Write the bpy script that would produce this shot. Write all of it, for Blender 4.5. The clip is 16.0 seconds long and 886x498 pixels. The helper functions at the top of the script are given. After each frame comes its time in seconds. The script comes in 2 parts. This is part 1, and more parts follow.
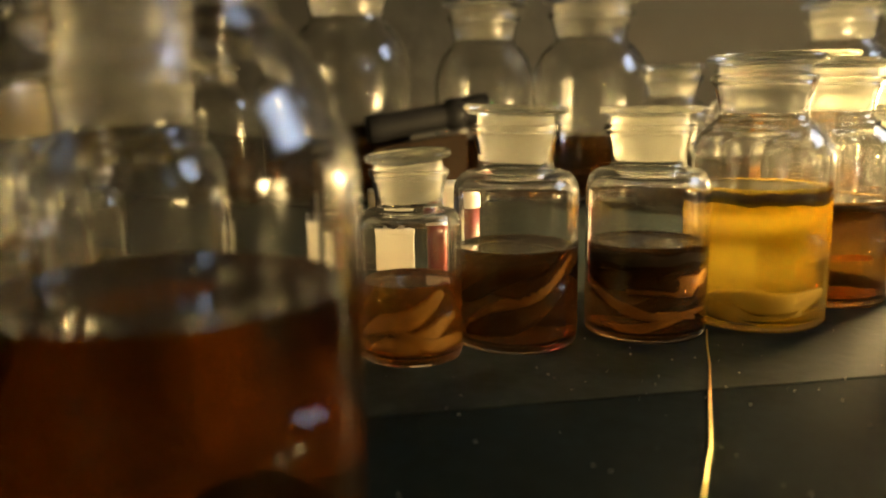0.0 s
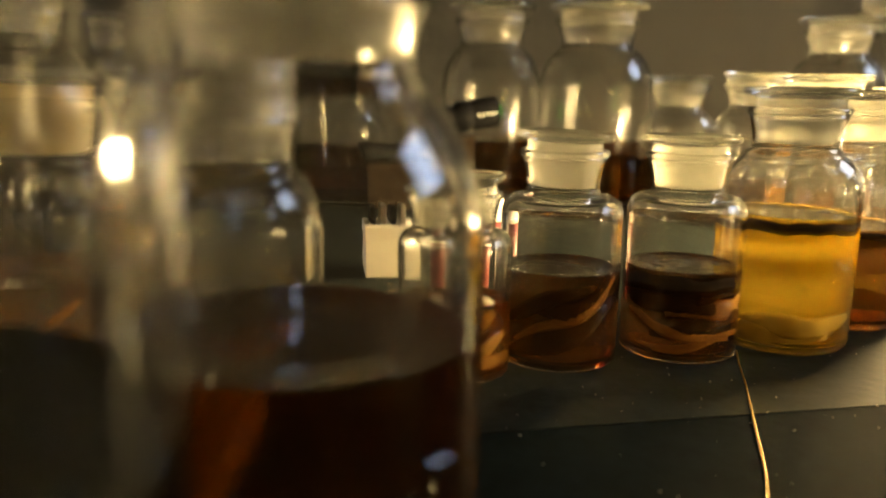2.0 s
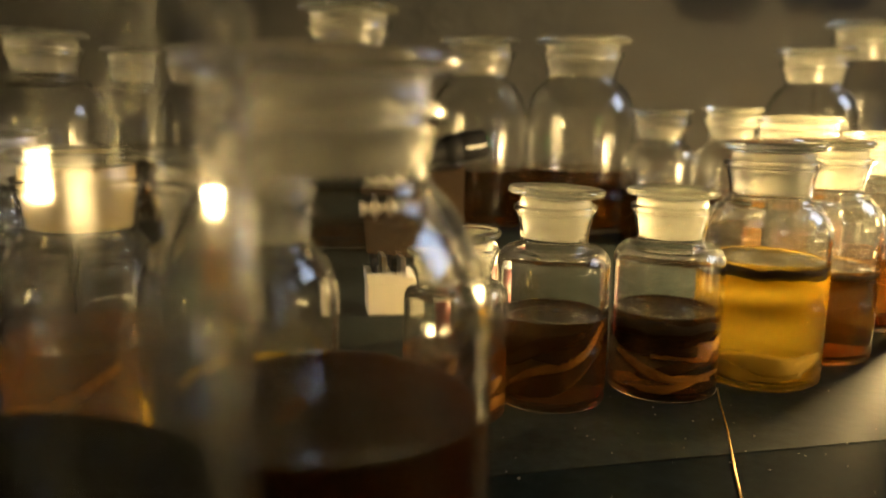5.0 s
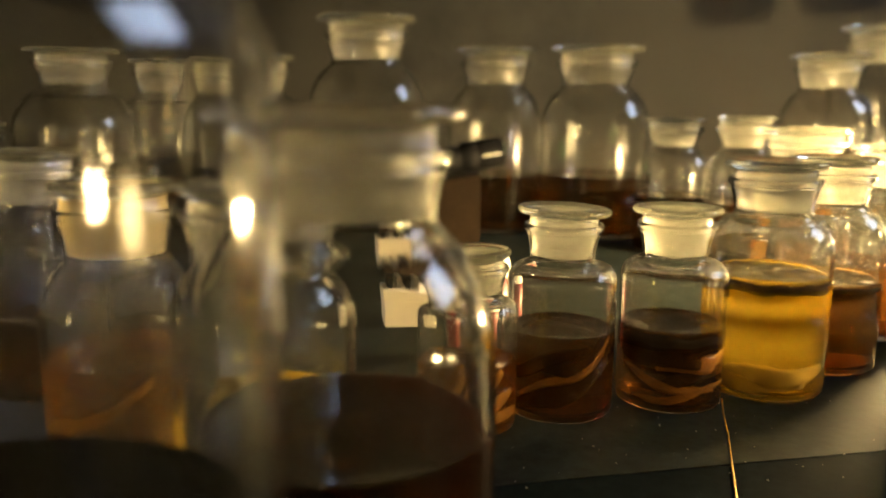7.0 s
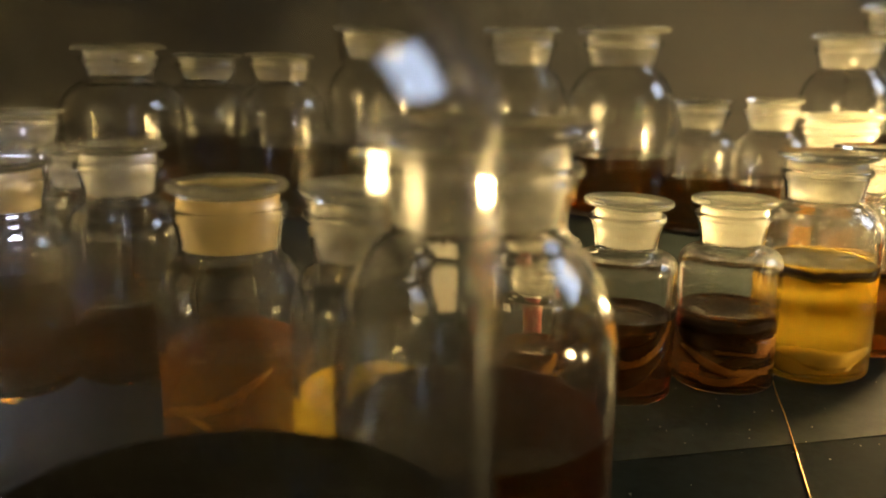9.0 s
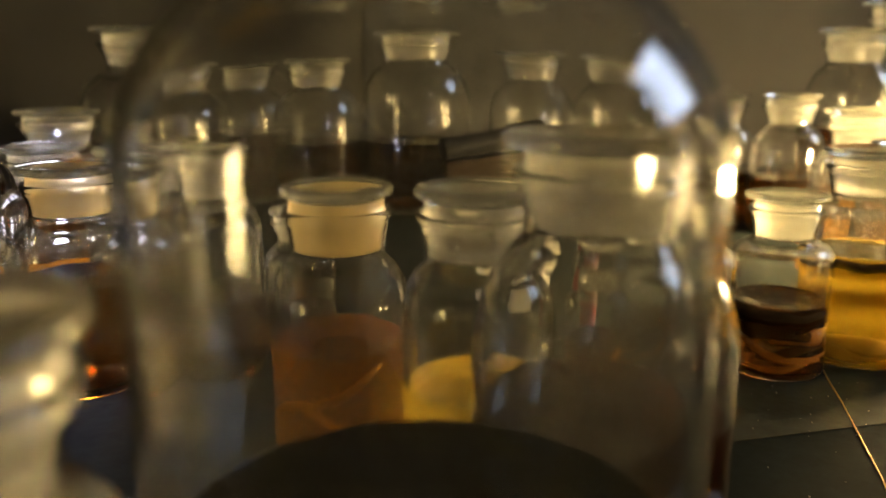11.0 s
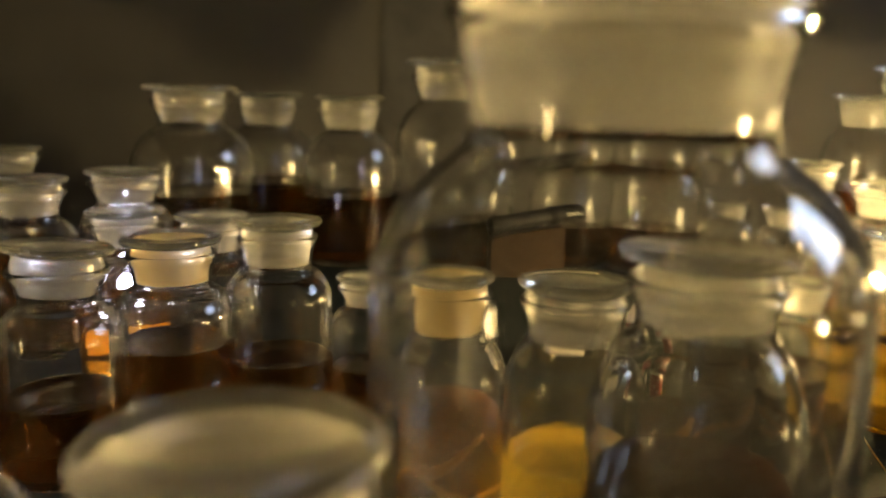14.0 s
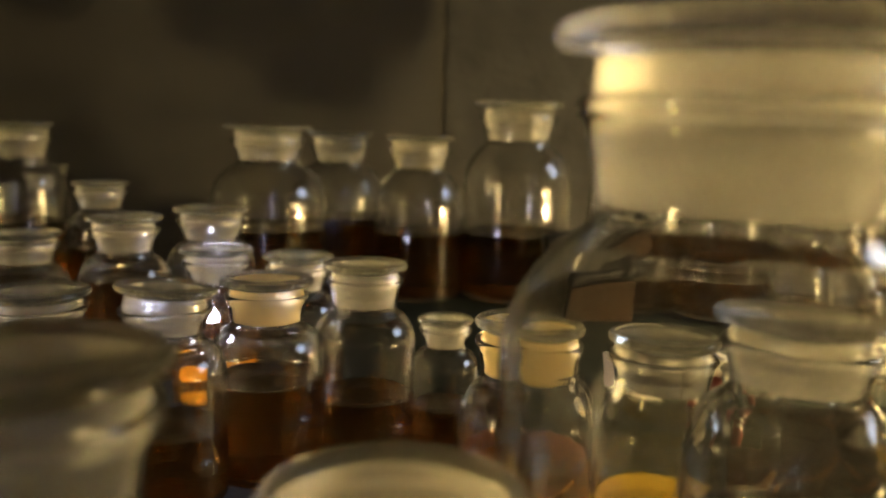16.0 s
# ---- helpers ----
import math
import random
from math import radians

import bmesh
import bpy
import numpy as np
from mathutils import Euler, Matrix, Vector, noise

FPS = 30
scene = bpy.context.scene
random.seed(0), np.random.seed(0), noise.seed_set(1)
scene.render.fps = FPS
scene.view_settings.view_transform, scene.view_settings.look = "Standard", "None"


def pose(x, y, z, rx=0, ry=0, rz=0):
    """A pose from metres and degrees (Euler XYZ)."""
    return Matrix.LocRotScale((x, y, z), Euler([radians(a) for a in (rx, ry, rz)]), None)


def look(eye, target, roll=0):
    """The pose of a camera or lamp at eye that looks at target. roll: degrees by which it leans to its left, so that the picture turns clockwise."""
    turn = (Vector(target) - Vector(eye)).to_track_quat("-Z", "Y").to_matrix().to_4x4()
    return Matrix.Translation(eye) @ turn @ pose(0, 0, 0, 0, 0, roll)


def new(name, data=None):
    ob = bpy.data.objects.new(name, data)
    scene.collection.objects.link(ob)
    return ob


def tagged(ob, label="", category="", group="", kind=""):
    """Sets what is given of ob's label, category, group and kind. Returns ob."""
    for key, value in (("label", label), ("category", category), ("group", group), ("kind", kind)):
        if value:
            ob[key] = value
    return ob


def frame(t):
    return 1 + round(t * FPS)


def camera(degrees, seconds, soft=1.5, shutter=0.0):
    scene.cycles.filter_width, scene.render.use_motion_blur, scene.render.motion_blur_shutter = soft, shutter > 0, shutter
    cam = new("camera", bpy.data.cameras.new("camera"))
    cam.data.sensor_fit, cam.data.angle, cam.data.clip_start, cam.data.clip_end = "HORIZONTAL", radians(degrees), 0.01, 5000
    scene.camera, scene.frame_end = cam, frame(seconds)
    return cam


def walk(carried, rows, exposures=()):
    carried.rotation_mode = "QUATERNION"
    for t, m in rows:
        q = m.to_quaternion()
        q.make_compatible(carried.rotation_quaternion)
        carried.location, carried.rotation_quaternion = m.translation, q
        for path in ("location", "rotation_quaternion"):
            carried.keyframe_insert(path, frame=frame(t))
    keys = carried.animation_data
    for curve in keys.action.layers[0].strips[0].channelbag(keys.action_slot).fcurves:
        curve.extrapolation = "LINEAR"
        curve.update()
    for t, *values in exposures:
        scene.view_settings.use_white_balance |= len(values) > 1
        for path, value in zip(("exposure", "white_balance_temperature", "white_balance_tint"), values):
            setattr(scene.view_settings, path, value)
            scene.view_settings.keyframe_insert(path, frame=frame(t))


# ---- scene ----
cam = camera(56.36, 16.0, soft=1.6, shutter=0.0)
cam.data.dof.use_dof, cam.data.dof.focus_distance, cam.data.dof.aperture_fstop = True, 0.43, 7.0
PATH = [
    (0.0, -0.0093, -0.0009, 0.112, 79.83, 0.7, -0.27),
    (0.5, -0.0195, -0.0033, 0.1167, 79.11, 0.1, -1.12),
    (1.0, -0.029, -0.006, 0.1216, 78.76, -0.4, -1.84),
    (1.5, -0.0409, -0.007, 0.1255, 78.86, -0.81, -1.66),
    (2.0, -0.0451, -0.0088, 0.1288, 78.89, -1.23, -1.87),
    (2.5, -0.0478, -0.01, 0.1319, 79.16, -1.53, -2.08),
    (3.0, -0.049, -0.0117, 0.1327, 79.06, -1.55, -2.33),
    (3.5, -0.0508, -0.0155, 0.1354, 79.14, -1.41, -2.74),
    (4.0, -0.0554, -0.0211, 0.142, 79.5, -1.25, -3.38),
    (6.5, -0.0504, -0.0431, 0.1626, 79.75, -0.43, -1.92),
    (7.0, -0.0511, -0.0478, 0.1666, 79.45, -0.56, -1.68),
    (7.5, -0.0511, -0.0532, 0.1715, 79.03, -0.89, -1.7),
    (8.0, -0.0595, -0.0574, 0.1751, 78.51, -0.99, -1.99),
    (8.5, -0.0777, -0.0595, 0.1768, 77.89, -0.8, -1.84),
    (9.0, -0.0923, -0.0627, 0.1799, 77.44, -0.53, -2.05),
    (9.5, -0.1047, -0.0676, 0.1835, 77.46, -0.45, -2.76),
    (10.0, -0.1177, -0.071, 0.1836, 77.39, -0.45, -2.81),
    (12.5, -0.1706, -0.0913, 0.2019, 76.25, 0.3, -4.37),
    (13.0, -0.1793, -0.0984, 0.209, 77.5, -0.12, -4.55),
    (13.5, -0.1886, -0.105, 0.2134, 78.21, -0.62, -4.02),
    (14.0, -0.1911, -0.1064, 0.2157, 79.33, -1.11, -3.51),
    (14.5, -0.1908, -0.1098, 0.2171, 79.99, -1.63, -2.7),
    (15.0, -0.2006, -0.1176, 0.2221, 80.38, -1.82, -1.31),
    (15.5, -0.2096, -0.1218, 0.225, 80.76, -1.78, -0.23),
    (16.0, -0.2132, -0.1237, 0.2295, 81.24, -1.65, 0.07),
]
walk(cam, [(t, pose(x, y, z, rx, ry, rz)) for t, x, y, z, rx, ry, rz in PATH], exposures=[(0.0, 0.52), (4.0, 0.45), (12.5, 0.48), (16.0, 0.40)])

# ---- light ----
world = bpy.data.worlds.new("world")
scene.world = world
world.use_nodes = True
world.node_tree.nodes["Background"].inputs[0].default_value = (0.02, 0.017, 0.014, 1)
world.node_tree.nodes["Background"].inputs[1].default_value = 0.3


def lamp(name, kind, place, power, colour, size, target=None, size_y=None):
    data = bpy.data.lights.new(name, kind)
    data.energy, data.color = power, colour
    if kind == "AREA":
        data.size = size
        if size_y:
            data.shape, data.size_y = "RECTANGLE", size_y
    else:
        data.shadow_soft_size = size
    ob = new(name, data)
    ob.matrix_world = look(place, target) if target else Matrix.Translation(place)
    return ob


WARM, COOL = (1.0, 0.70, 0.28), (0.62, 0.74, 1.0)
lamp("warm_lamp", "AREA", (-1.40, -0.50, 0.08), 5.5, WARM, 0.05, (-0.2, 0.3, 0.08), 0.70)
# unseen warm lamp assumed far right, strengthened to brighten stoppers and near bottles
lamp("right_lamp", "AREA", (1.70, -0.35, 0.14), 15.0, WARM, 0.07, (0.0, 0.4, 0.09), 0.10)
LANTERN = 5600.0
lamp("window_light", "AREA", (2.36, 0.75, 1.35), 11.0, COOL, 1.0, (0.0, 0.5, 0.1), 0.9)


# ---- materials ----
def material(name):
    m = bpy.data.materials.new(name)
    m.use_nodes = True
    t = m.node_tree
    b = t.nodes["Principled BSDF"]
    return m, t.nodes, t.links, b


def noise_bump(n, l, target, scale, strength, distance=0.001, detail=4.0):
    c = n.new("ShaderNodeTexCoord")
    x = n.new("ShaderNodeTexNoise")
    x.inputs["Scale"].default_value, x.inputs["Detail"].default_value = scale, detail
    l.new(c.outputs["Object"], x.inputs["Vector"])
    u = n.new("ShaderNodeBump")
    u.inputs["Strength"].default_value, u.inputs["Distance"].default_value = strength, distance
    l.new(x.outputs["Fac"], u.inputs["Height"])
    l.new(u.outputs["Normal"], target.inputs["Normal"])
    return x


def plain(name, colour, rough, metal=0.0, scale=60.0, vary=0.35, bump=0.3, distance=0.0006, coat=0.0):
    m, n, l, b = material(name)
    b.inputs["Roughness"].default_value, b.inputs["Metallic"].default_value = rough, metal
    b.inputs["Coat Weight"].default_value = coat
    x = noise_bump(n, l, b, scale, bump, distance)
    y = n.new("ShaderNodeTexNoise")
    y.inputs["Scale"].default_value, y.inputs["Detail"].default_value = scale * 0.13, 6.0
    c = n.new("ShaderNodeTexCoord")
    l.new(c.outputs["Object"], y.inputs["Vector"])
    mix = n.new("ShaderNodeMath")
    mix.operation = "MULTIPLY"
    l.new(x.outputs["Fac"], mix.inputs[0]), l.new(y.outputs["Fac"], mix.inputs[1])
    r = n.new("ShaderNodeValToRGB")
    r.color_ramp.elements[0].position, r.color_ramp.elements[1].position = 0.08, 0.48
    r.color_ramp.elements[0].color = (*[v * (1 - vary) for v in colour], 1)
    r.color_ramp.elements[1].color = (*[min(1, v * (1 + vary)) for v in colour], 1)
    l.new(mix.outputs[0], r.inputs[0]), l.new(r.outputs[0], b.inputs["Base Color"])
    return m


def cloudy(name, colour, cloud, amount, rough=0.02, ior=1.34, scale=40.0):
    """A clear body with some scattering in it: tinctures and ground glass."""
    m, n, l, b = material(name)
    b.inputs["Base Color"].default_value = (*colour, 1)
    b.inputs["Roughness"].default_value, b.inputs["IOR"].default_value = rough, ior
    b.inputs["Transmission Weight"].default_value = 1.0
    tr = n.new("ShaderNodeBsdfTranslucent")
    di = n.new("ShaderNodeBsdfDiffuse")
    c = n.new("ShaderNodeTexCoord")
    x = n.new("ShaderNodeTexNoise")
    x.inputs["Scale"].default_value, x.inputs["Detail"].default_value = scale, 5.0
    l.new(c.outputs["Object"], x.inputs["Vector"])
    r = n.new("ShaderNodeValToRGB")
    r.color_ramp.elements[0].position, r.color_ramp.elements[1].position = 0.3, 0.75
    r.color_ramp.elements[0].color = (*[v * 0.72 for v in cloud], 1)
    r.color_ramp.elements[1].color = (*cloud, 1)
    l.new(x.outputs["Fac"], r.inputs[0])
    l.new(r.outputs[0], tr.inputs[0]), l.new(r.outputs[0], di.inputs[0])
    a, z = n.new("ShaderNodeMixShader"), n.new("ShaderNodeMixShader")
    a.inputs[0].default_value, z.inputs[0].default_value = 0.35, amount
    l.new(tr.outputs[0], a.inputs[1]), l.new(di.outputs[0], a.inputs[2])
    l.new(b.outputs[0], z.inputs[1]), l.new(a.outputs[0], z.inputs[2])
    l.new(z.outputs[0], n["Material Output"].inputs[0])
    return m


def waves(m, around, up, strength, distance=0.001):
    """Uneven blown glass: a relief drawn out round the bottle, finer along its height."""
    n, l, b = m.node_tree.nodes, m.node_tree.links, m.node_tree.nodes["Principled BSDF"]
    c, p = n.new("ShaderNodeTexCoord"), n.new("ShaderNodeMapping")
    p.inputs["Scale"].default_value = (around, around, up)
    l.new(c.outputs["Object"], p.inputs["Vector"])
    x, u = n.new("ShaderNodeTexNoise"), n.new("ShaderNodeBump")
    x.inputs["Scale"].default_value, x.inputs["Detail"].default_value = 1.0, 1.5
    u.inputs["Strength"].default_value, u.inputs["Distance"].default_value = strength, distance
    l.new(p.outputs[0], x.inputs["Vector"])
    l.new(x.outputs["Fac"], u.inputs["Height"]), l.new(u.outputs["Normal"], b.inputs["Normal"])
    return m


GLASS = waves(cloudy("clear_glass_with_dust", (0.985, 0.985, 0.97), (0.75, 0.72, 0.64), 0.003, 0.010, 1.50, 60.0), 30, 130, 0.09)
GLASS_RIPPLED = waves(cloudy("rippled_glass_with_dust", (0.985, 0.985, 0.97), (0.75, 0.72, 0.64), 0.0022, 0.010, 1.50, 60.0), 20, 200, 0.07)
RIM = waves(cloudy("stopper_glass", (0.95, 0.96, 0.88), (0.84, 0.82, 0.66), 0.05, 0.05, 1.50, 90.0), 60, 90, 0.25)
RIM_MATT = cloudy("worn_stopper_glass", (0.90, 0.88, 0.80), (0.52, 0.48, 0.37), 0.07, 0.14, 1.45, 90.0)
FROST = cloudy("ground_glass", (0.86, 0.84, 0.74), (0.80, 0.77, 0.67), 0.075, 0.27, 1.35, 160.0)
FROST_WARM = cloudy("stained_ground_glass", (0.85, 0.72, 0.42), (0.76, 0.60, 0.28), 0.15, 0.29, 1.34, 120.0)
for clear in (GLASS, GLASS_RIPPLED, RIM, RIM_MATT):
    # a slightly rough coat, added to spread the glints like bloom
    clear.node_tree.nodes["Principled BSDF"].inputs["Coat Weight"].default_value = 0.25
    clear.node_tree.nodes["Principled BSDF"].inputs["Coat Roughness"].default_value = 0.075
TINCTURE = {
    "gold": cloudy("gold_tincture", (0.985, 0.66, 0.06), (1.0, 0.61, 0.02), 0.078),
    "yellow": cloudy("yellow_tincture", (0.97, 0.76, 0.20), (0.95, 0.64, 0.06), 0.24),
    "amber": cloudy("amber_tincture", (0.78, 0.33, 0.03), (0.72, 0.26, 0.012), 0.014),
    "orange": cloudy("orange_tincture", (0.86, 0.36, 0.02), (0.85, 0.34, 0.010), 0.016),
    "brown": cloudy("brown_tincture", (0.42, 0.135, 0.012), (0.40, 0.14, 0.008), 0.004),
    "dark": cloudy("dark_tincture", (0.38, 0.125, 0.012), (0.34, 0.13, 0.010), 0.014),
    "black": cloudy("black_tincture", (0.06, 0.022, 0.006), (0.012, 0.007, 0.003), 0.01),
}
ROOT = plain("pale_root", (0.075, 0.048, 0.020), 0.6, 0, 220, 0.35, 0.5)
BARK = plain("dark_bark", (0.014, 0.008, 0.004), 0.9, 0, 180, 0.5, 0.7)
BARK.node_tree.nodes["Principled BSDF"].inputs["Specular IOR Level"].default_value = 0.12
TABLE = plain("grey_green_table_paint", (0.012, 0.0155, 0.0155), 0.55, 0, 170, 0.45, 0.45, 0.0004)
TABLE.node_tree.nodes["Principled BSDF"].inputs["Specular IOR Level"].default_value = 0.012
# near-black: the shade on the table's front is put into this colour
TABLE_DARK = plain("dark_board_with_shade", (0.0045, 0.0075, 0.0090), 0.65, 0, 170, 0.45, 0.4, 0.0004)
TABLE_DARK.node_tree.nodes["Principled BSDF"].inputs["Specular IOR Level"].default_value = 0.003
# golden metal that stands in for a caustic on the table
CAUSTIC = plain("golden_caustic", (0.48, 0.29, 0.07), 0.30, 0.9, 500, 0.4, 0.5, 0.0004)
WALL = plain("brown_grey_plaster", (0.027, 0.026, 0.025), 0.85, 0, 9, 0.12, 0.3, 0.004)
WALL_DARK = plain("rough_dark_plaster", (0.030, 0.030, 0.030), 0.9, 0, 14, 0.55, 0.9, 0.012)
FLOOR = plain("dark_floor_boards", (0.07, 0.05, 0.035), 0.5, 0, 12)
BLACK = plain("black_plastic", (0.006, 0.006, 0.007), 0.6, 0, 300, 0.3, 0.2, 0.0002)
BLACK.node_tree.nodes["Principled BSDF"].inputs["Specular IOR Level"].default_value = 0.05
PRINT = plain("white_print", (0.7, 0.7, 0.68), 0.6, 0, 300)
GREEN = plain("green_lens", (0.015, 0.22, 0.04), 0.3, 0, 200, 0.3, 0.1, 0.0002)
DUST = plain("grey_dust", (0.22, 0.21, 0.19), 0.9, 0, 300)
CARD = plain("white_card", (0.78, 0.76, 0.72), 0.7, 0, 150, 0.08, 0.2, 0.0003)
RED = plain("red_paint", (0.13, 0.006, 0.006), 0.4, 0, 200, 0.25, 0.2, 0.0002)
STEEL = plain("brushed_steel", (0.6, 0.6, 0.62), 0.3, 1.0, 300, 0.2, 0.2, 0.0002)


# ---- building blocks ----
def part(name, bm, mat, parent=None, label="", smooth=True):
    me = bpy.data.meshes.new(name)
    bm.normal_update()
    bm.to_mesh(me)
    bm.free()
    if smooth:
        for f in me.polygons:
            f.use_smooth = True
    me.materials.append(mat)
    ob = new(name, me)
    ob.parent = parent
    return tagged(ob, label) if label else ob


def thing(name, place, label, category, group="", turn=0.0):
    ob = new(name)
    ob.empty_display_size = 0.02
    ob.matrix_world = pose(*place, 0, 0, turn)
    return tagged(ob, label, category, group)


def lathe(profile, steps=56, wobble=0.0, seed=0.0, centre=(0, 0), lumps=0.0):
    """A closed solid turned from (radius, height) pairs that begin and end on the axis."""
    bm = bmesh.new()
    rings = []
    for r, z in profile:
        if r < 1e-7:
            rings.append([bm.verts.new((centre[0], centre[1], z))])
            continue
        ring = []
        for i in range(steps):
            a = 2 * math.pi * i / steps
            k = 1 + wobble * noise.noise((math.cos(a) * 1.3 + seed, math.sin(a) * 1.3, z * 25))
            ring.append(bm.verts.new((centre[0] + r * k * math.cos(a), centre[1] + r * k * math.sin(a), z + lumps * noise.noise((r * k * math.cos(a) * 95 + seed, r * math.sin(a) * 95, z * 60)))))
        rings.append(ring)
    for lo, hi in zip(rings, rings[1:]):
        for i in range(steps):
            j = (i + 1) % steps
            if len(lo) == 1:
                bm.faces.new((lo[0], hi[j], hi[i]))
            elif len(hi) == 1:
                bm.faces.new((lo[i], lo[j], hi[0]))
            else:
                bm.faces.new((lo[i], lo[j], hi[j], hi[i]))
    return bm


def box(bm, lo, hi, bevel=0.0):
    lo, hi = Vector(lo), Vector(hi)
    made = bmesh.ops.create_cube(bm, size=1.0, matrix=Matrix.LocRotScale((lo + hi) / 2, None, hi - lo))
    if bevel:
        edges = list({e for v in made["verts"] for e in v.link_edges})
        bmesh.ops.bevel(bm, geom=edges, offset=bevel, segments=2, affect="EDGES", profile=0.7)
    return bm


def tube(points, radii, steps=10, flat=1.0, seed=0.0):
    """A tapered, slightly knotty root along points."""
    bm = bmesh.new()
    rings = []
    for k, (p, r) in enumerate(zip(points, radii)):
        p = Vector(p)
        d = (Vector(points[min(k + 1, len(points) - 1)]) - Vector(points[max(k - 1, 0)])).normalized()
        u = d.cross(Vector((0.13, 0.2, 1))).normalized()
        w = d.cross(u)
        ring = []
        for i in range(steps):
            a = 2 * math.pi * i / steps
            q = r * (1 + 0.25 * noise.noise((math.cos(a) + seed, math.sin(a), k * 0.7 + seed)))
            ring.append(bm.verts.new(p + u * q * math.cos(a) * flat + w * q * math.sin(a)))
        rings.append(ring)
    for lo, hi in zip(rings, rings[1:]):
        for i in range(steps):
            j = (i + 1) % steps
            bm.faces.new((lo[i], lo[j], hi[j], hi[i]))
    bm.faces.new(rings[0][::-1]), bm.faces.new(rings[-1])
    return bm


def arc(cx, cz, rx, rz, a0, a1, count):
    return [(cx + rx * math.cos(radians(a0 + (a1 - a0) * k / count)), cz + rz * math.sin(radians(a0 + (a1 - a0) * k / count))) for k in range(count + 1)]


def bottle_profile(h, rb, neck, lip, zs, zn, wall, floor_t, square):
    """Outer and inner outline of a stoppered reagent bottle."""
    zl = 0.925 * h
    e = min(0.12 * rb, 0.006)
    rn, rl = neck * rb, lip * rb
    lt = 0.024 * rb + 0.0005
    quarter = [radians(90 * k / 10) for k in range(11)]
    bend = [(rn + (rb - rn) * max(0.0, math.cos(q)) ** square, zs + (zn - zs) * math.sin(q) ** square) for q in quarter]
    bend = [(r, z) for r, z in bend if r > rn + 0.05 * rb]
    hollow = [radians(90 * k / 10) for k in range(10, -1, -1)]
    bend_in = [(rn - wall * 0.5 + (rb - rn - wall * 0.5) * max(0.0, math.cos(q)) ** square, zs + (zn - zs - wall) * math.sin(q) ** square) for q in hollow]
    bend_in = [(r, z) for r, z in bend_in if r > rn + 0.03 * rb]
    outer = [(0, floor_t * 0.35), (rb * 0.6, floor_t * 0.3), (rb * 0.78, 0.0)] + arc(rb - e, e, e, e, -90, 0, 4)
    outer += [(rb, zs * 0.5)] + bend + [(rn + 0.012 * rb, zn + 0.006 * h)]
    top = zl - lt * 3.2
    for u in (0.12, 0.35, 0.6, 0.85, 1.0):
        outer.append((rn + (rl - rn) * u ** 1.9 * 0.96, zn + 0.014 * h + (top - zn - 0.014 * h) * u))
    outer += arc(rl, zl - lt * 1.5, lt, lt * 1.5, -80, 80, 5)
    w2 = wall * 0.55
    inner = [(rl - w2 * 1.1, zl - lt * 0.2)]
    inside = [(rn + (rl - rn) * u ** 1.9 * 0.96 - w2, zn + 0.014 * h + (top - zn - 0.014 * h) * u) for u in (1.0, 0.85, 0.6, 0.35, 0.12)]
    inner += [(rl - w2 * 1.3, zl - lt * 1.2)] + inside + [(rn - w2 * 0.6, zn)] + bend_in
    inner += [(rb - wall, zs * 0.5)] + arc(rb - wall - e, floor_t + e, e, e, 0, -90, 4) + [(rb * 0.4, floor_t * 1.1), (0, floor_t * 1.25)]
    return outer + inner, zl, [(rl - w2 * 1.3, zl - lt * 1.2)] + inside


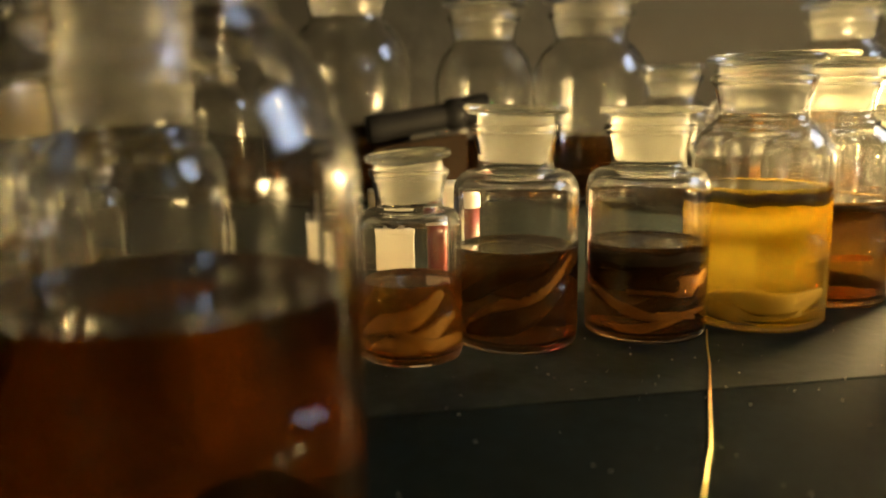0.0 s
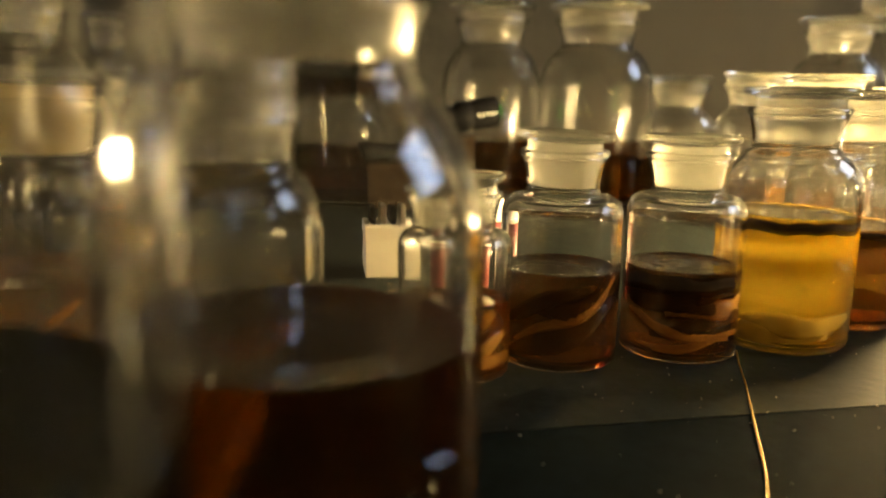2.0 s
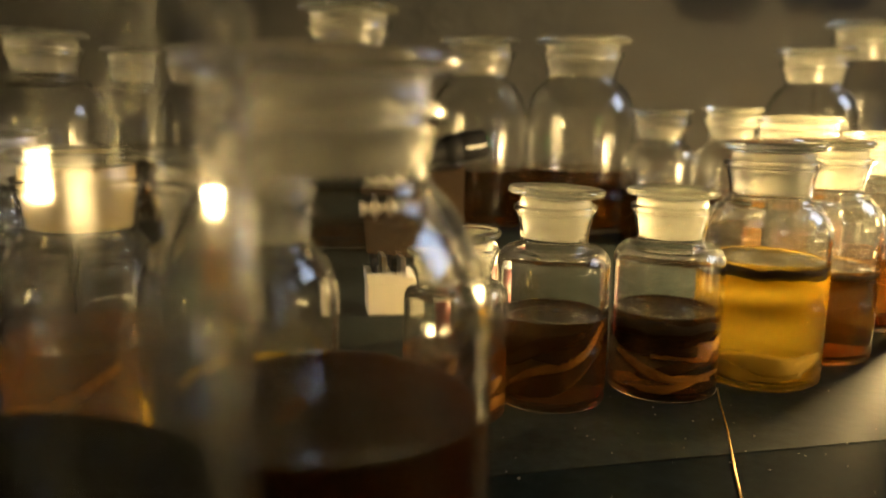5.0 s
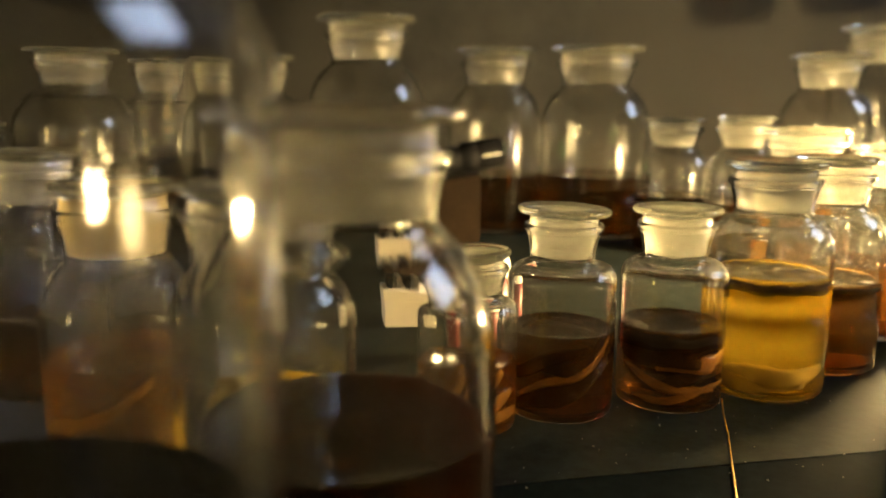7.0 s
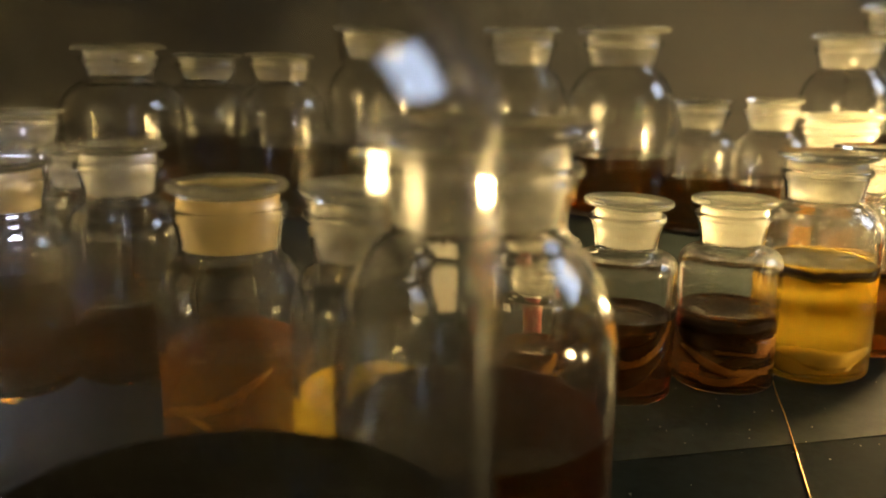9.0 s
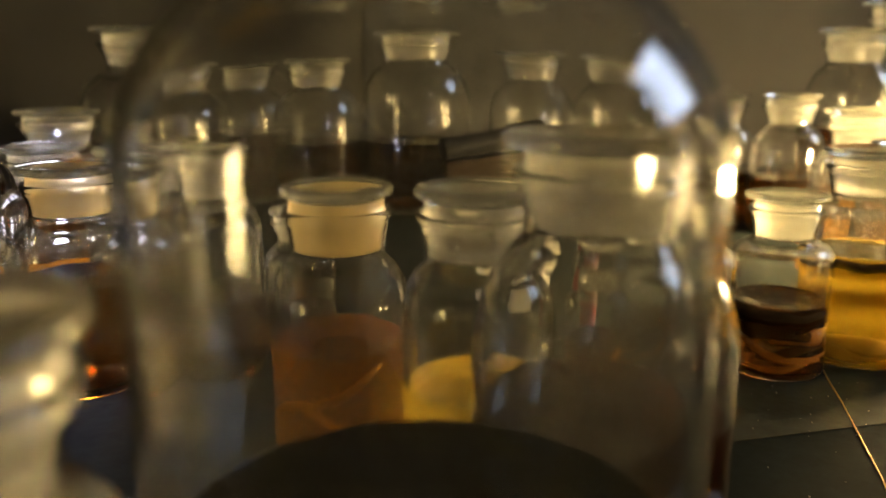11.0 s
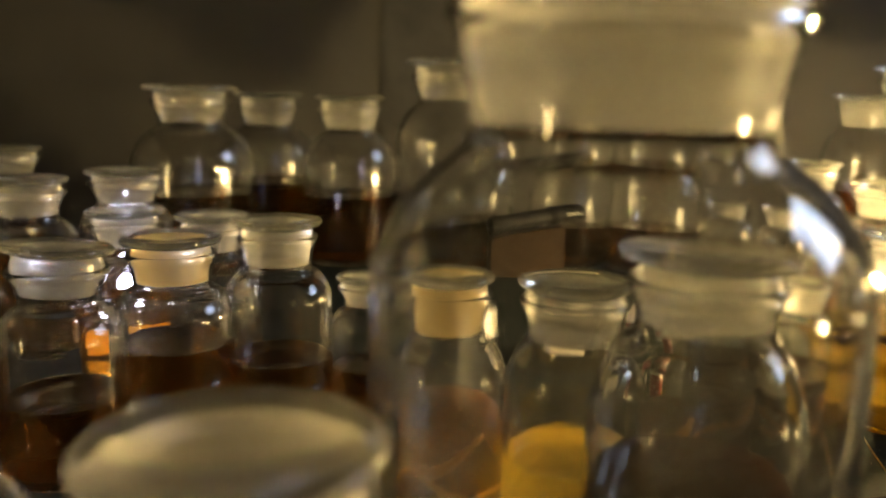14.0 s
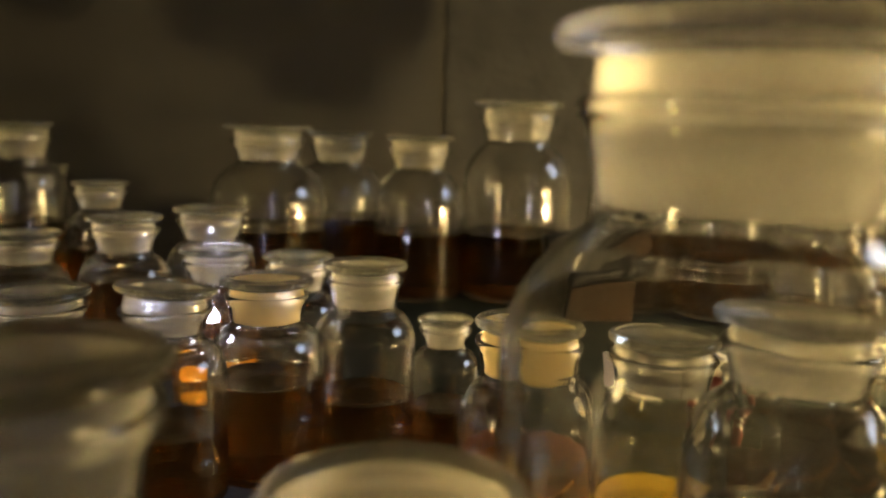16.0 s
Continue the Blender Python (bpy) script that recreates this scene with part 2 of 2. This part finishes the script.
def bottle(x, y, h, rd, rb, neck, lip, fill, tint, label, group="stoppered bottles on the table", zs=0.61, zn=0.76, plug=None, seed=0, steps=56, lean=(0, 0), roots=(), herb=0.0, lift=0.0, square=1.15, rim=None):
    ob = thing("stoppered_bottle", (x, y, 0.0), label, "bottle", group)
    wall = 0.0012 + 0.040 * rb if steps < 80 else 0.0019
    floor_t = 0.0024 + 0.07 * rb
    prof, zl, seat = bottle_profile(h, rb, neck, lip, zs * h, zn * h, wall, floor_t, square)
    r_top = seat[0][0]
    body = part("bottle_body", lathe(prof, steps, 0.006, seed * 3.1), GLASS_RIPPLED if steps > 60 else GLASS, ob, "clear glass body with a flared neck")
    body.visible_shadow = False
    # stopper: a turned disc on a short waist, and a ground plug that fills the neck
    t = 0.026 * h + 0.0008
    waist = r_top * 0.965
    disc = [(0, h - t * 1.35), (waist, h - t * 1.35), (waist * 1.02, h - t * 1.1)] + arc(rd - t * 0.5, h - t * 0.5, t * 0.5, t * 0.5, -90, 90, 6) + [(rd * 0.86, h - t * 0.04), (rd * 0.74, h - t * 0.26), (rd * 0.45, h - t * 0.34), (rd * 0.30, h - t * 0.52), (0, h - t * 0.55)]
    stopper = part("stopper", lathe(disc, steps, 0.008, seed * 1.7 + 9), rim or RIM, ob, "pale glass stopper with a flat round top")
    stopper.visible_shadow = False
    ground = [(0, seat[-1][1] + 0.004 * h), (seat[-1][0] - 0.0014, seat[-1][1])] + [(r - 0.0003, q + 0.0004) for r, q in seat[::-1]] + [(waist, zl + 0.0004), (waist, h - t * 1.36), (0, h - t * 1.36)]
    part("ground_plug", lathe(ground, steps, 0.0, seed), plug or FROST, stopper, "frosted ground-glass plug")
    if lean != (0, 0):
        stopper.matrix_basis = Matrix.Translation((0, 0, zl)) @ pose(0, 0, lift, lean[0], lean[1], 0) @ Matrix.Translation((0, 0, -zl))
    if fill:
        rl_ = rb - wall * 0.5
        e = min(0.12 * rb, 0.006)
        liq = [(0, floor_t * 0.9)] + arc(rl_ - e, floor_t * 0.8 + e, e, e, -90, 0, 4) + [(rl_, fill * 0.5), (rl_, fill + 0.0012), (rl_ - wall, fill + 0.0006), (rl_ - wall - 0.002, fill), (rl_ * 0.5, fill), (0, fill)]
        liquid = part("tincture", lathe(liq, steps, 0.0, seed), TINCTURE[tint], ob, f"{tint} herbal tincture")
        liquid.visible_shadow = tint in ("dark", "black")
    for k, (kind, size, tilt, az, z0) in enumerate(roots):
        r_in = rb - wall - size * 0.35 - 0.0006
        pts, rad = [], []
        for s in range(17):
            u = s / 16
            a = radians(az + (u - 0.5) * 125)
            q = r_in * (0.98 - 0.05 * math.sin(u * 9 + k))
            pts.append((q * math.cos(a), q * math.sin(a), z0 + (u - 0.5) * tilt + 0.0015 * math.sin(u * 7 + k)))
            rad.append(size * (0.12 + 0.88 * math.sin(math.pi * (0.04 + 0.92 * u)) ** 0.7))
        part("root_slice" if kind == "pale" else "bark_strip", tube(pts, rad, 10, 0.22, k + seed), ROOT if kind == "pale" else BARK, ob)
    if herb and fill:
        r_in = rb - wall * 0.42
        clump = [(0.0, -0.9), (0.3, -0.95), (0.7, -1.0), (0.98, -0.8), (1.0, -0.4), (1.0, -0.12), (0.9, -0.10), (0.75, -0.08), (0.6, -0.10), (0.45, -0.12), (0.25, -0.10), (0.0, -0.10)]
        part("floating_herbs", lathe([(r_in * q, fill + dz * herb) for q, dz in clump], 64, 0.010, seed + 4, lumps=herb * 0.22), BARK, ob, "dark soaked herbs floating on the liquid")
    return ob


# ---- setting ----
def wall_box(name, lo, hi, mat, kind="structure"):
    return tagged(part(name, box(bmesh.new(), lo, hi), mat, smooth=False), kind=kind)


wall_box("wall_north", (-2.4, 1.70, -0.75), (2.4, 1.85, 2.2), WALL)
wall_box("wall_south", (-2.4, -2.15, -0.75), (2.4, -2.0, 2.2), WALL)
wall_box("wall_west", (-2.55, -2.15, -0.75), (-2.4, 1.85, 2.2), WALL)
east = wall_box("wall_east", (2.4, -2.15, -0.75), (2.55, 1.85, 0.85), WALL)
for lo, hi in (((2.4, -2.15, 1.85), (2.55, 1.85, 2.2)), ((2.4, -2.15, 0.85), (2.55, 0.2, 1.85)), ((2.4, 1.3, 0.85), (2.55, 1.85, 1.85))):
    part("wall_panel", box(bmesh.new(), lo, hi), WALL, east, smooth=False)
window = tagged(new("window_1"), kind="structure")
for lo, hi in (((2.42, 0.2, 0.85), (2.50, 0.25, 1.85)), ((2.42, 1.25, 0.85), (2.50, 1.3, 1.85)), ((2.42, 0.25, 0.85), (2.50, 1.25, 0.90)), ((2.42, 0.25, 1.80), (2.50, 1.25, 1.85))):
    part("window_frame", box(bmesh.new(), lo, hi, 0.004), CARD, window, smooth=False)
wall_box("ceiling", (-2.55, -2.15, 2.2), (2.55, 1.85, 2.3), WALL)
wall_box("floor", (-2.55, -2.15, -0.85), (2.55, 1.85, -0.75), FLOOR)
wall_box("trim", (-0.21, 1.692, -0.75), (0.31, 1.699, 2.2), WALL_DARK)

table = thing("work_table", (0, 0, -0.75), "dark painted wooden table with worn dusty boards", "table")
SLOPE = math.degrees(math.atan2(0.0375, 0.2077))
bm = bmesh.new()
box(bm, (-1.25, 0, 0.715), (1.25, 0.95, 0.75))
top = part("back_board", bm, TABLE, table, "grey-green painted board with dust", smooth=False)
top.matrix_basis = pose(0.0, 0.289, 0, 0, 0, SLOPE)
# front part set apart at the shadow's edge, shade in its colour
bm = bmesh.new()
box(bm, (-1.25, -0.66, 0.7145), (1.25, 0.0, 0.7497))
front = part("shaded_front_board", bm, TABLE_DARK, table, "front of the table with shade put into its near-black colour", smooth=False)
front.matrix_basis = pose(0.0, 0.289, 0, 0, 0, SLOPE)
for lx, ly in ((-1.0, -0.4), (1.1, 0.0), (-1.2, 0.75), (0.9, 1.1)):
    part("leg", box(bmesh.new(), (lx - 0.03, ly - 0.03, 0), (lx + 0.03, ly + 0.03, 0.715), 0.003), TABLE_DARK, table, smooth=False)
# light streak from between the bottles, modelled as a thin golden bead
streak = [(0.0560, 0.196), (0.0646, 0.2181), (0.0782, 0.2535), (0.0890, 0.2880), (0.1050, 0.3380), (0.1140, 0.3700), (0.1204, 0.3900)]
part("caustic_bead", tube([(a, b, 0.7500) for a, b in streak], [0.0002, 0.0003, 0.00025, 0.0004, 0.0003, 0.0005, 0.0004], 8), CAUSTIC, table, "thin golden bead in place of a light streak on the table")

# ---- bottles, front right ----
bottle(-0.0229, 0.3576, 0.0900, 0.0190, 0.0228, 0.64, 0.74, 0.034, "amber", "small glass bottle of amber tincture with pale root slices", seed=1, zs=0.62, zn=0.735, square=0.72,
       roots=(("pale", 0.0042, 0.018, 255, 0.020), ("pale", 0.0040, 0.014, 275, 0.012), ("pale", 0.0032, -0.008, 310, 0.010)), lean=(3, -4), lift=0.0006)
bottle(0.0256, 0.3791, 0.1096, 0.0244, 0.0290, 0.59, 0.69, 0.045, "brown", "glass bottle of dark brown tincture with a diagonal root slice", seed=2, zs=0.62, zn=0.735, square=0.72, roots=(("pale", 0.0026, 0.026, 274, 0.026), ("dark", 0.0062, 0.024, 266, 0.018), ("dark", 0.0050, 0.012, 300, 0.033), ("dark", 0.0036, 0.020, 236, 0.030), ("dark", 0.0040, 0.010, 90, 0.03)), lean=(0, 2), lift=0.0003)
bottle(0.0899, 0.3928, 0.1086, 0.0241, 0.0292, 0.60, 0.70, 0.044, "brown", "glass bottle of amber tincture with dark bark and pale slices", seed=3, zs=0.62, zn=0.735, square=0.72, herb=0.012, roots=(("pale", 0.0048, 0.006, 300, 0.027), ("pale", 0.0026, -0.012, 250, 0.016), ("pale", 0.0022, 0.008, 268, 0.010), ("dark", 0.0048, -0.006, 240, 0.029), ("dark", 0.0040, 0.010, 285, 0.020), ("dark", 0.0030, 0.004, 330, 0.034)))
gold = bottle(0.1515, 0.4137, 0.1325, 0.0283, 0.0345, 0.62, 0.71, 0.068, "gold", "tall wide-mouthed bottle of glowing golden tincture", seed=4, herb=0.008, roots=(("pale", 0.0060, 0.004, 262, 0.015), ("pale", 0.0050, -0.004, 230, 0.010)))
bottle(0.2056, 0.4574, 0.1320, 0.0263, 0.0346, 0.62, 0.71, 0.056, "amber", "wide-mouthed bottle of amber tincture beside the golden one", seed=5, herb=0.005)
DROPS = (0.1325, 0.0345, 0.62, 0.61, 0.76, 260, 3)
# ---- near bottles ----
bottle(-0.0720, 0.1854, 0.1643, 0.0350, 0.0442, 0.60, 0.67, 0.070, "dark", "large clear bottle with very dark tincture", seed=6, square=1.35, zs=0.585, zn=0.79, steps=72, rim=RIM_MATT)
bottle(-0.1360, 0.0926, 0.2565, 0.0500, 0.0605, 0.61, 0.68, 0.080, "black", "very large clear bottle with black tincture", seed=7, square=1.35, zs=0.67, zn=0.79, steps=84, rim=RIM_MATT)
bottle(-0.2221, 0.0506, 0.1476, 0.0310, 0.0383, 0.62, 0.74, 0.070, "brown", "glass bottle with a broad frosted stopper", seed=8, rim=RIM_MATT, steps=72)
bottle(-0.3175, 0.0743, 0.1700, 0.0379, 0.0461, 0.62, 0.74, 0.080, "brown", "large glass bottle with a frosted stopper", seed=9, rim=RIM_MATT, zs=0.58, zn=0.71, steps=72)
# ---- middle ----
bottle(-0.1687, 0.2835, 0.1326, 0.0262, 0.0330, 0.66, 0.74, 0.062, "orange", "bottle of amber tincture with wide root slices and a stained stopper", seed=10, square=1.3, plug=FROST_WARM, roots=(("pale", 0.0020, 0.026, 250, 0.042), ("pale", 0.0017, -0.014, 290, 0.030), ("dark", 0.0034, 0.018, 240, 0.020)))
pale = bottle(-0.1069, 0.2574, 0.1355, 0.0275, 0.0328, 0.70, 0.78, 0.050, "yellow", "bottle of pale yellow tincture with slices at the bottom", seed=11, roots=(("pale", 0.005, 0.012, 260, 0.03), ("pale", 0.005, -0.010, 285, 0.018)))
bottle(-0.2628, 0.4189, 0.1355, 0.0282, 0.0345, 0.62, 0.71, 0.045, "brown", "glass bottle with brown tincture low in it", seed=12)
bottle(-0.3233, 0.3943, 0.1282, 0.0299, 0.0360, 0.63, 0.71, 0.062, "brown", "bottle of red-brown tincture with a stained stopper", seed=13, plug=FROST_WARM)
bottle(-0.3734, 0.3505, 0.1275, 0.0295, 0.0350, 0.62, 0.74, 0.044, "brown", "bottle of brown tincture with a loose tilted stopper", seed=14, lean=(-3, 4), lift=0.003)
bottle(-0.2079, 0.4438, 0.0936, 0.0197, 0.0243, 0.60, 0.74, 0.030, "brown", "small bottle with a frosted stopper", seed=15)
bottle(-0.4836, 0.5764, 0.1433, 0.0315, 0.0381, 0.60, 0.74, 0.090, "brown", "bottle of brown tincture in the shade", seed=16)
bottle(-0.4360, 0.6735, 0.1417, 0.0360, 0.0420, 0.62, 0.76, 0.060, "orange", "wide bottle of orange tincture lit from behind", seed=17)
# a dark hair stuck on the neck of the yellow bottle
part("hair", tube([(0.0045, -0.0262, 0.1245), (0.0028, -0.0255, 0.1200), (0.0040, -0.0240, 0.1150), (0.0030, -0.0232, 0.1095), (0.0044, -0.0226, 0.1050)], [0.00025] * 5, 6), BARK, pale, "dark hair")


def droplets(ob, h, rb, neck, zs, zn, count, seed):
    """Condensation on a bottle's shoulder."""
    rnd = random.Random(seed)
    bm = bmesh.new()
    for k in range(count):
        q, a = radians(rnd.uniform(3, 72)), rnd.uniform(0, 2 * math.pi)
        r = (neck + (1 - neck) * math.cos(q)) * rb - 0.0001
        z = h * (zs + (zn - zs) * math.sin(q))
        size = rnd.choice((0.0003, 0.0004, 0.0005, 0.0008))
        bmesh.ops.create_icosphere(bm, subdivisions=1, radius=size, matrix=pose(r * math.cos(a), r * math.sin(a), z))
    drops = part("condensation", bm, GLASS, ob, "beads of condensation")
    drops.visible_shadow = False


droplets(gold, *DROPS)
# ---- back row ----
BACK = "large bottles in the back row"
for k, (bx, by, bh, brd, brb, neck, fill, tint) in enumerate((
        (0.0447, 0.9976, 0.2256, 0.0505, 0.0590, 0.61, 0.068, "dark"), (0.1639, 0.9648, 0.2261, 0.0570, 0.0660, 0.61, 0.072, "brown"), (0.4932, 1.0563, 0.2251, 0.0520, 0.0600, 0.61, 0.090, "brown"),
        (0.6255, 1.1617, 0.2708, 0.0640, 0.0730, 0.61, 0.100, "brown"), (-0.4353, 0.9325, 0.2200, 0.0570, 0.0740, 0.52, 0.090, "brown"), (-0.3610, 1.0680, 0.2120, 0.0480, 0.0660, 0.52, 0.090, "dark"),
        (-0.2432, 0.9609, 0.2110, 0.0450, 0.0585, 0.57, 0.085, "dark"), (-0.1136, 0.9810, 0.2590, 0.0600, 0.0720, 0.59, 0.085, "dark"))):
    bottle(bx, by, bh, brd, brb, neck, neck + 0.10, fill, tint, f"tall clear glass bottle half full of {tint} tincture", BACK, zs=0.57, zn=0.775, seed=20 + k, steps=48)
bottle(0.2291, 0.8559, 0.1454, 0.0329, 0.0392, 0.60, 0.76, 0.060, "dark", "squat bottle of dark tincture in the back", BACK, seed=30, steps=48)
bottle(0.2814, 0.7921, 0.1491, 0.0300, 0.0372, 0.60, 0.76, 0.060, "dark", "squat bottle of dark tincture in the back", BACK, seed=31, steps=48)
bottle(0.2620, 0.6150, 0.1440, 0.0340, 0.0410, 0.62, 0.76, 0.060, "amber", "wide bottle of amber tincture near the lamp", BACK, seed=32, steps=48)
# dark fill chosen to block the lantern's low rays to the table
bottle(0.2850, 0.5300, 0.1350, 0.0290, 0.0370, 0.58, 0.72, 0.050, "dark", "wide-mouthed bottle beside the lamp, filled dark to shade the table", seed=41, steps=48)
# unseen bottle, added to keep the lantern's light off the table front
bottle(0.3640, 0.4960, 0.1350, 0.0290, 0.0410, 0.58, 0.72, 0.058, "dark", "added unseen bottle of dark tincture that shades the table", seed=42, steps=48)
LEFT = "bottles at the dim end of the table"
bottle(-0.3920, 0.5282, 0.1250, 0.0290, 0.0350, 0.60, 0.74, 0.055, "orange", "bottle of orange tincture behind the others", LEFT, seed=34, steps=48)
bottle(-0.3230, 0.5085, 0.1250, 0.0270, 0.0330, 0.60, 0.74, 0.050, "brown", "bottle of brown tincture behind the others", LEFT, seed=35, steps=48)
bottle(-0.4506, 0.3547, 0.1250, 0.0300, 0.0360, 0.62, 0.76, 0.060, "brown", "bottle of brown tincture with a broad stopper", LEFT, seed=36, steps=48)
bottle(-0.5755, 0.5865, 0.1250, 0.0310, 0.0380, 0.62, 0.76, 0.060, "dark", "bottle of dark tincture in the shade", LEFT, seed=37, steps=48)
bottle(-0.7600, 0.9500, 0.2143, 0.0420, 0.0540, 0.60, 0.72, 0.085, "dark", "tall clear bottle in the dim corner", LEFT, seed=38, steps=48)
bottle(-0.8000, 1.1000, 0.1500, 0.0330, 0.0400, 0.60, 0.74, 0.060, "dark", "squat bottle in the dim corner", LEFT, seed=39, steps=48)
bottle(-0.6200, 0.8600, 0.1480, 0.0330, 0.0400, 0.60, 0.74, 0.070, "dark", "squat bottle in the dim corner", LEFT, seed=40, steps=48)


# ---- small things ----
def black_torch():
    block = thing("wooden_block", (-0.03, 0.905, 0.0), "dark wooden block with a sloping top under a torch", "block")
    bm = bmesh.new()
    low = [bm.verts.new((sx * 0.05, sy * 0.022, 0.0)) for sx, sy in ((-1, -1), (1, -1), (1, 1), (-1, 1))]
    high = [bm.verts.new((sx * 0.05, sy * 0.022, 0.0705 + sx * 0.0080)) for sx, sy in ((-1, -1), (1, -1), (1, 1), (-1, 1))]
    bm.faces.new(low[::-1]), bm.faces.new(high)
    for i in range(4):
        bm.faces.new((low[i], low[(i + 1) % 4], high[(i + 1) % 4], high[i]))
    bmesh.ops.bevel(bm, geom=list(bm.edges), offset=0.002, segments=2, affect="EDGES")
    part("block_body", bm, BARK, block, smooth=False)
    ob = new("torch")
    tagged(ob, "black plastic torch with a green lens lying on a block", "torch")
    ob.matrix_world = pose(-0.020, 0.895, 0.0930, 0, 81, 14)
    part("barrel", lathe([(0, -0.068), (0.0140, -0.068), (0.0150, -0.066), (0.0150, -0.050), (0.0138, -0.044), (0.0138, 0.012), (0.0134, 0.014), (0.0134, 0.018), (0.0172, 0.022), (0.0172, 0.034), (0.0166, 0.035), (0.0166, 0.037), (0.0172, 0.038), (0.0172, 0.064), (0.0160, 0.067), (0, 0.067)], 40), BLACK, ob)
    part("lens", lathe([(0, 0.0672), (0.0125, 0.0672), (0.0115, 0.0690), (0, 0.0695)], 32), GREEN, ob, "green lens")
    for k in range(5):
        bar = part("print_bar", box(bmesh.new(), (-0.0014, -0.01745, 0.040 + k * 0.005), (0.0012 + 0.001 * (k % 2), -0.01690, 0.0420 + k * 0.005)), PRINT, ob, "white printed mark", smooth=False)
    return ob


black_torch()


def card_box():
    ob = thing("card_box", (-0.050, 0.565, 0.0), "small white cardboard box with a steel clip on it", "box", turn=6)
    part("box_body", box(bmesh.new(), (-0.022, -0.020, 0.0), (0.022, 0.020, 0.026), 0.0012), CARD, ob, smooth=False)
    part("box_lid", box(bmesh.new(), (-0.0228, -0.0208, 0.026), (0.0228, 0.0208, 0.036), 0.0015), CARD, ob, smooth=False)
    for k in range(4):
        part("clip_wire", box(bmesh.new(), (-0.018 + k * 0.009, -0.014, 0.036), (-0.013 + k * 0.009, 0.013, 0.050 + 0.002 * (k % 2)), 0.0008), STEEL if k % 2 else BLACK, ob, "steel and black strip", smooth=False)


card_box()


def red_pot():
    ob = thing("red_pot", (-0.003, 0.478, 0.0), "small red pot with a white lid behind the bottles", "pot")
    part("pot_body", lathe([(0, 0), (0.009, 0), (0.0105, 0.002), (0.0112, 0.030), (0.0112, 0.052), (0, 0.052)], 40), RED, ob)
    part("pot_lid", lathe([(0, 0.0515), (0.0119, 0.0515), (0.0122, 0.0530), (0.0122, 0.0600), (0.0112, 0.0640), (0.0084, 0.0660), (0, 0.0664)], 40), CARD, ob, "white rounded lid")


red_pot()


def led_light():
    m, n, l, b = material("led_glow")
    b.inputs["Emission Color"].default_value, b.inputs["Emission Strength"].default_value = (0.62, 0.66, 1.0, 1), 55.0
    ob = thing("led_candle", (-0.418, 0.602, 0.0), "white LED candle glowing cold white", "light")
    part("light_base", lathe([(0, 0), (0.015, 0), (0.016, 0.001), (0.016, 0.030), (0.014, 0.032), (0, 0.031)], 36), CARD, ob)
    part("led_bulb", lathe([(0, 0.0315), (0.006, 0.0315), (0.008, 0.038), (0.007, 0.052), (0.003, 0.059), (0, 0.060)], 24), m, ob, "glowing bulb")


led_light()


def lantern():
    """The warm lantern that stands beyond the golden bottles and lights them."""
    m, n, l, b = material("lantern_glow")
    b.inputs["Base Color"].default_value = (0.8, 0.7, 0.5, 1)
    b.inputs["Emission Color"].default_value, b.inputs["Emission Strength"].default_value = (*WARM, 1), LANTERN
    ob = thing("lantern", (0.425, 0.622, 0.0), "small warm lantern with a glowing bulb, black metal base and cap", "lamp")
    part("base", lathe([(0, 0), (0.026, 0), (0.027, 0.002), (0.026, 0.006), (0.022, 0.008), (0, 0.008)], 40), BLACK, ob)
    part("socket", lathe([(0, 0.0082), (0.009, 0.0082), (0.009, 0.058), (0.010, 0.060), (0.009, 0.064), (0, 0.064)], 32), BLACK, ob, "black bulb socket")
    part("bulb", lathe([(0, 0.0645), (0.007, 0.0645), (0.011, 0.071), (0.013, 0.080), (0.011, 0.089), (0.006, 0.095), (0, 0.096)], 32), m, ob, "glowing warm bulb")
    part("cap", lathe([(0, 0.1085), (0.027, 0.1085), (0.028, 0.111), (0.020, 0.117), (0.006, 0.120), (0.005, 0.126), (0, 0.127)], 40), BLACK, ob)
    for k in range(4):
        q = radians(45 + 90 * k)
        part("rod", tube([(0.0255 * math.cos(q), 0.0255 * math.sin(q), z) for z in (0.006, 0.06, 0.112)], [0.0008] * 3, 8), BLACK, ob)


lantern()


# dust and crumbs on the boards
rnd = random.Random(4)
bm = bmesh.new()
for k in range(170):
    cx, cy = rnd.uniform(-0.10, 0.34), rnd.uniform(0.19, 0.40)
    if (cx - 0.0256) ** 2 + (cy - 0.3791) ** 2 < 0.031 ** 2 or (cx - 0.0899) ** 2 + (cy - 0.3928) ** 2 < 0.031 ** 2 or (cx + 0.0229) ** 2 + (cy - 0.3576) ** 2 < 0.025 ** 2:
        continue
    q = rnd.choice((0.00015, 0.0002, 0.0003, 0.0004))
    bmesh.ops.create_icosphere(bm, subdivisions=1, radius=q, matrix=pose(cx, cy, q * 0.4 + 0.0001, rnd.uniform(0, 90), rnd.uniform(0, 90), 0) @ Matrix.Diagonal((1.5, 1, 0.7, 1)))
tagged(part("crumbs", bm, DUST), "pale dust and crumbs on the dark table", "dust", kind="stuff")
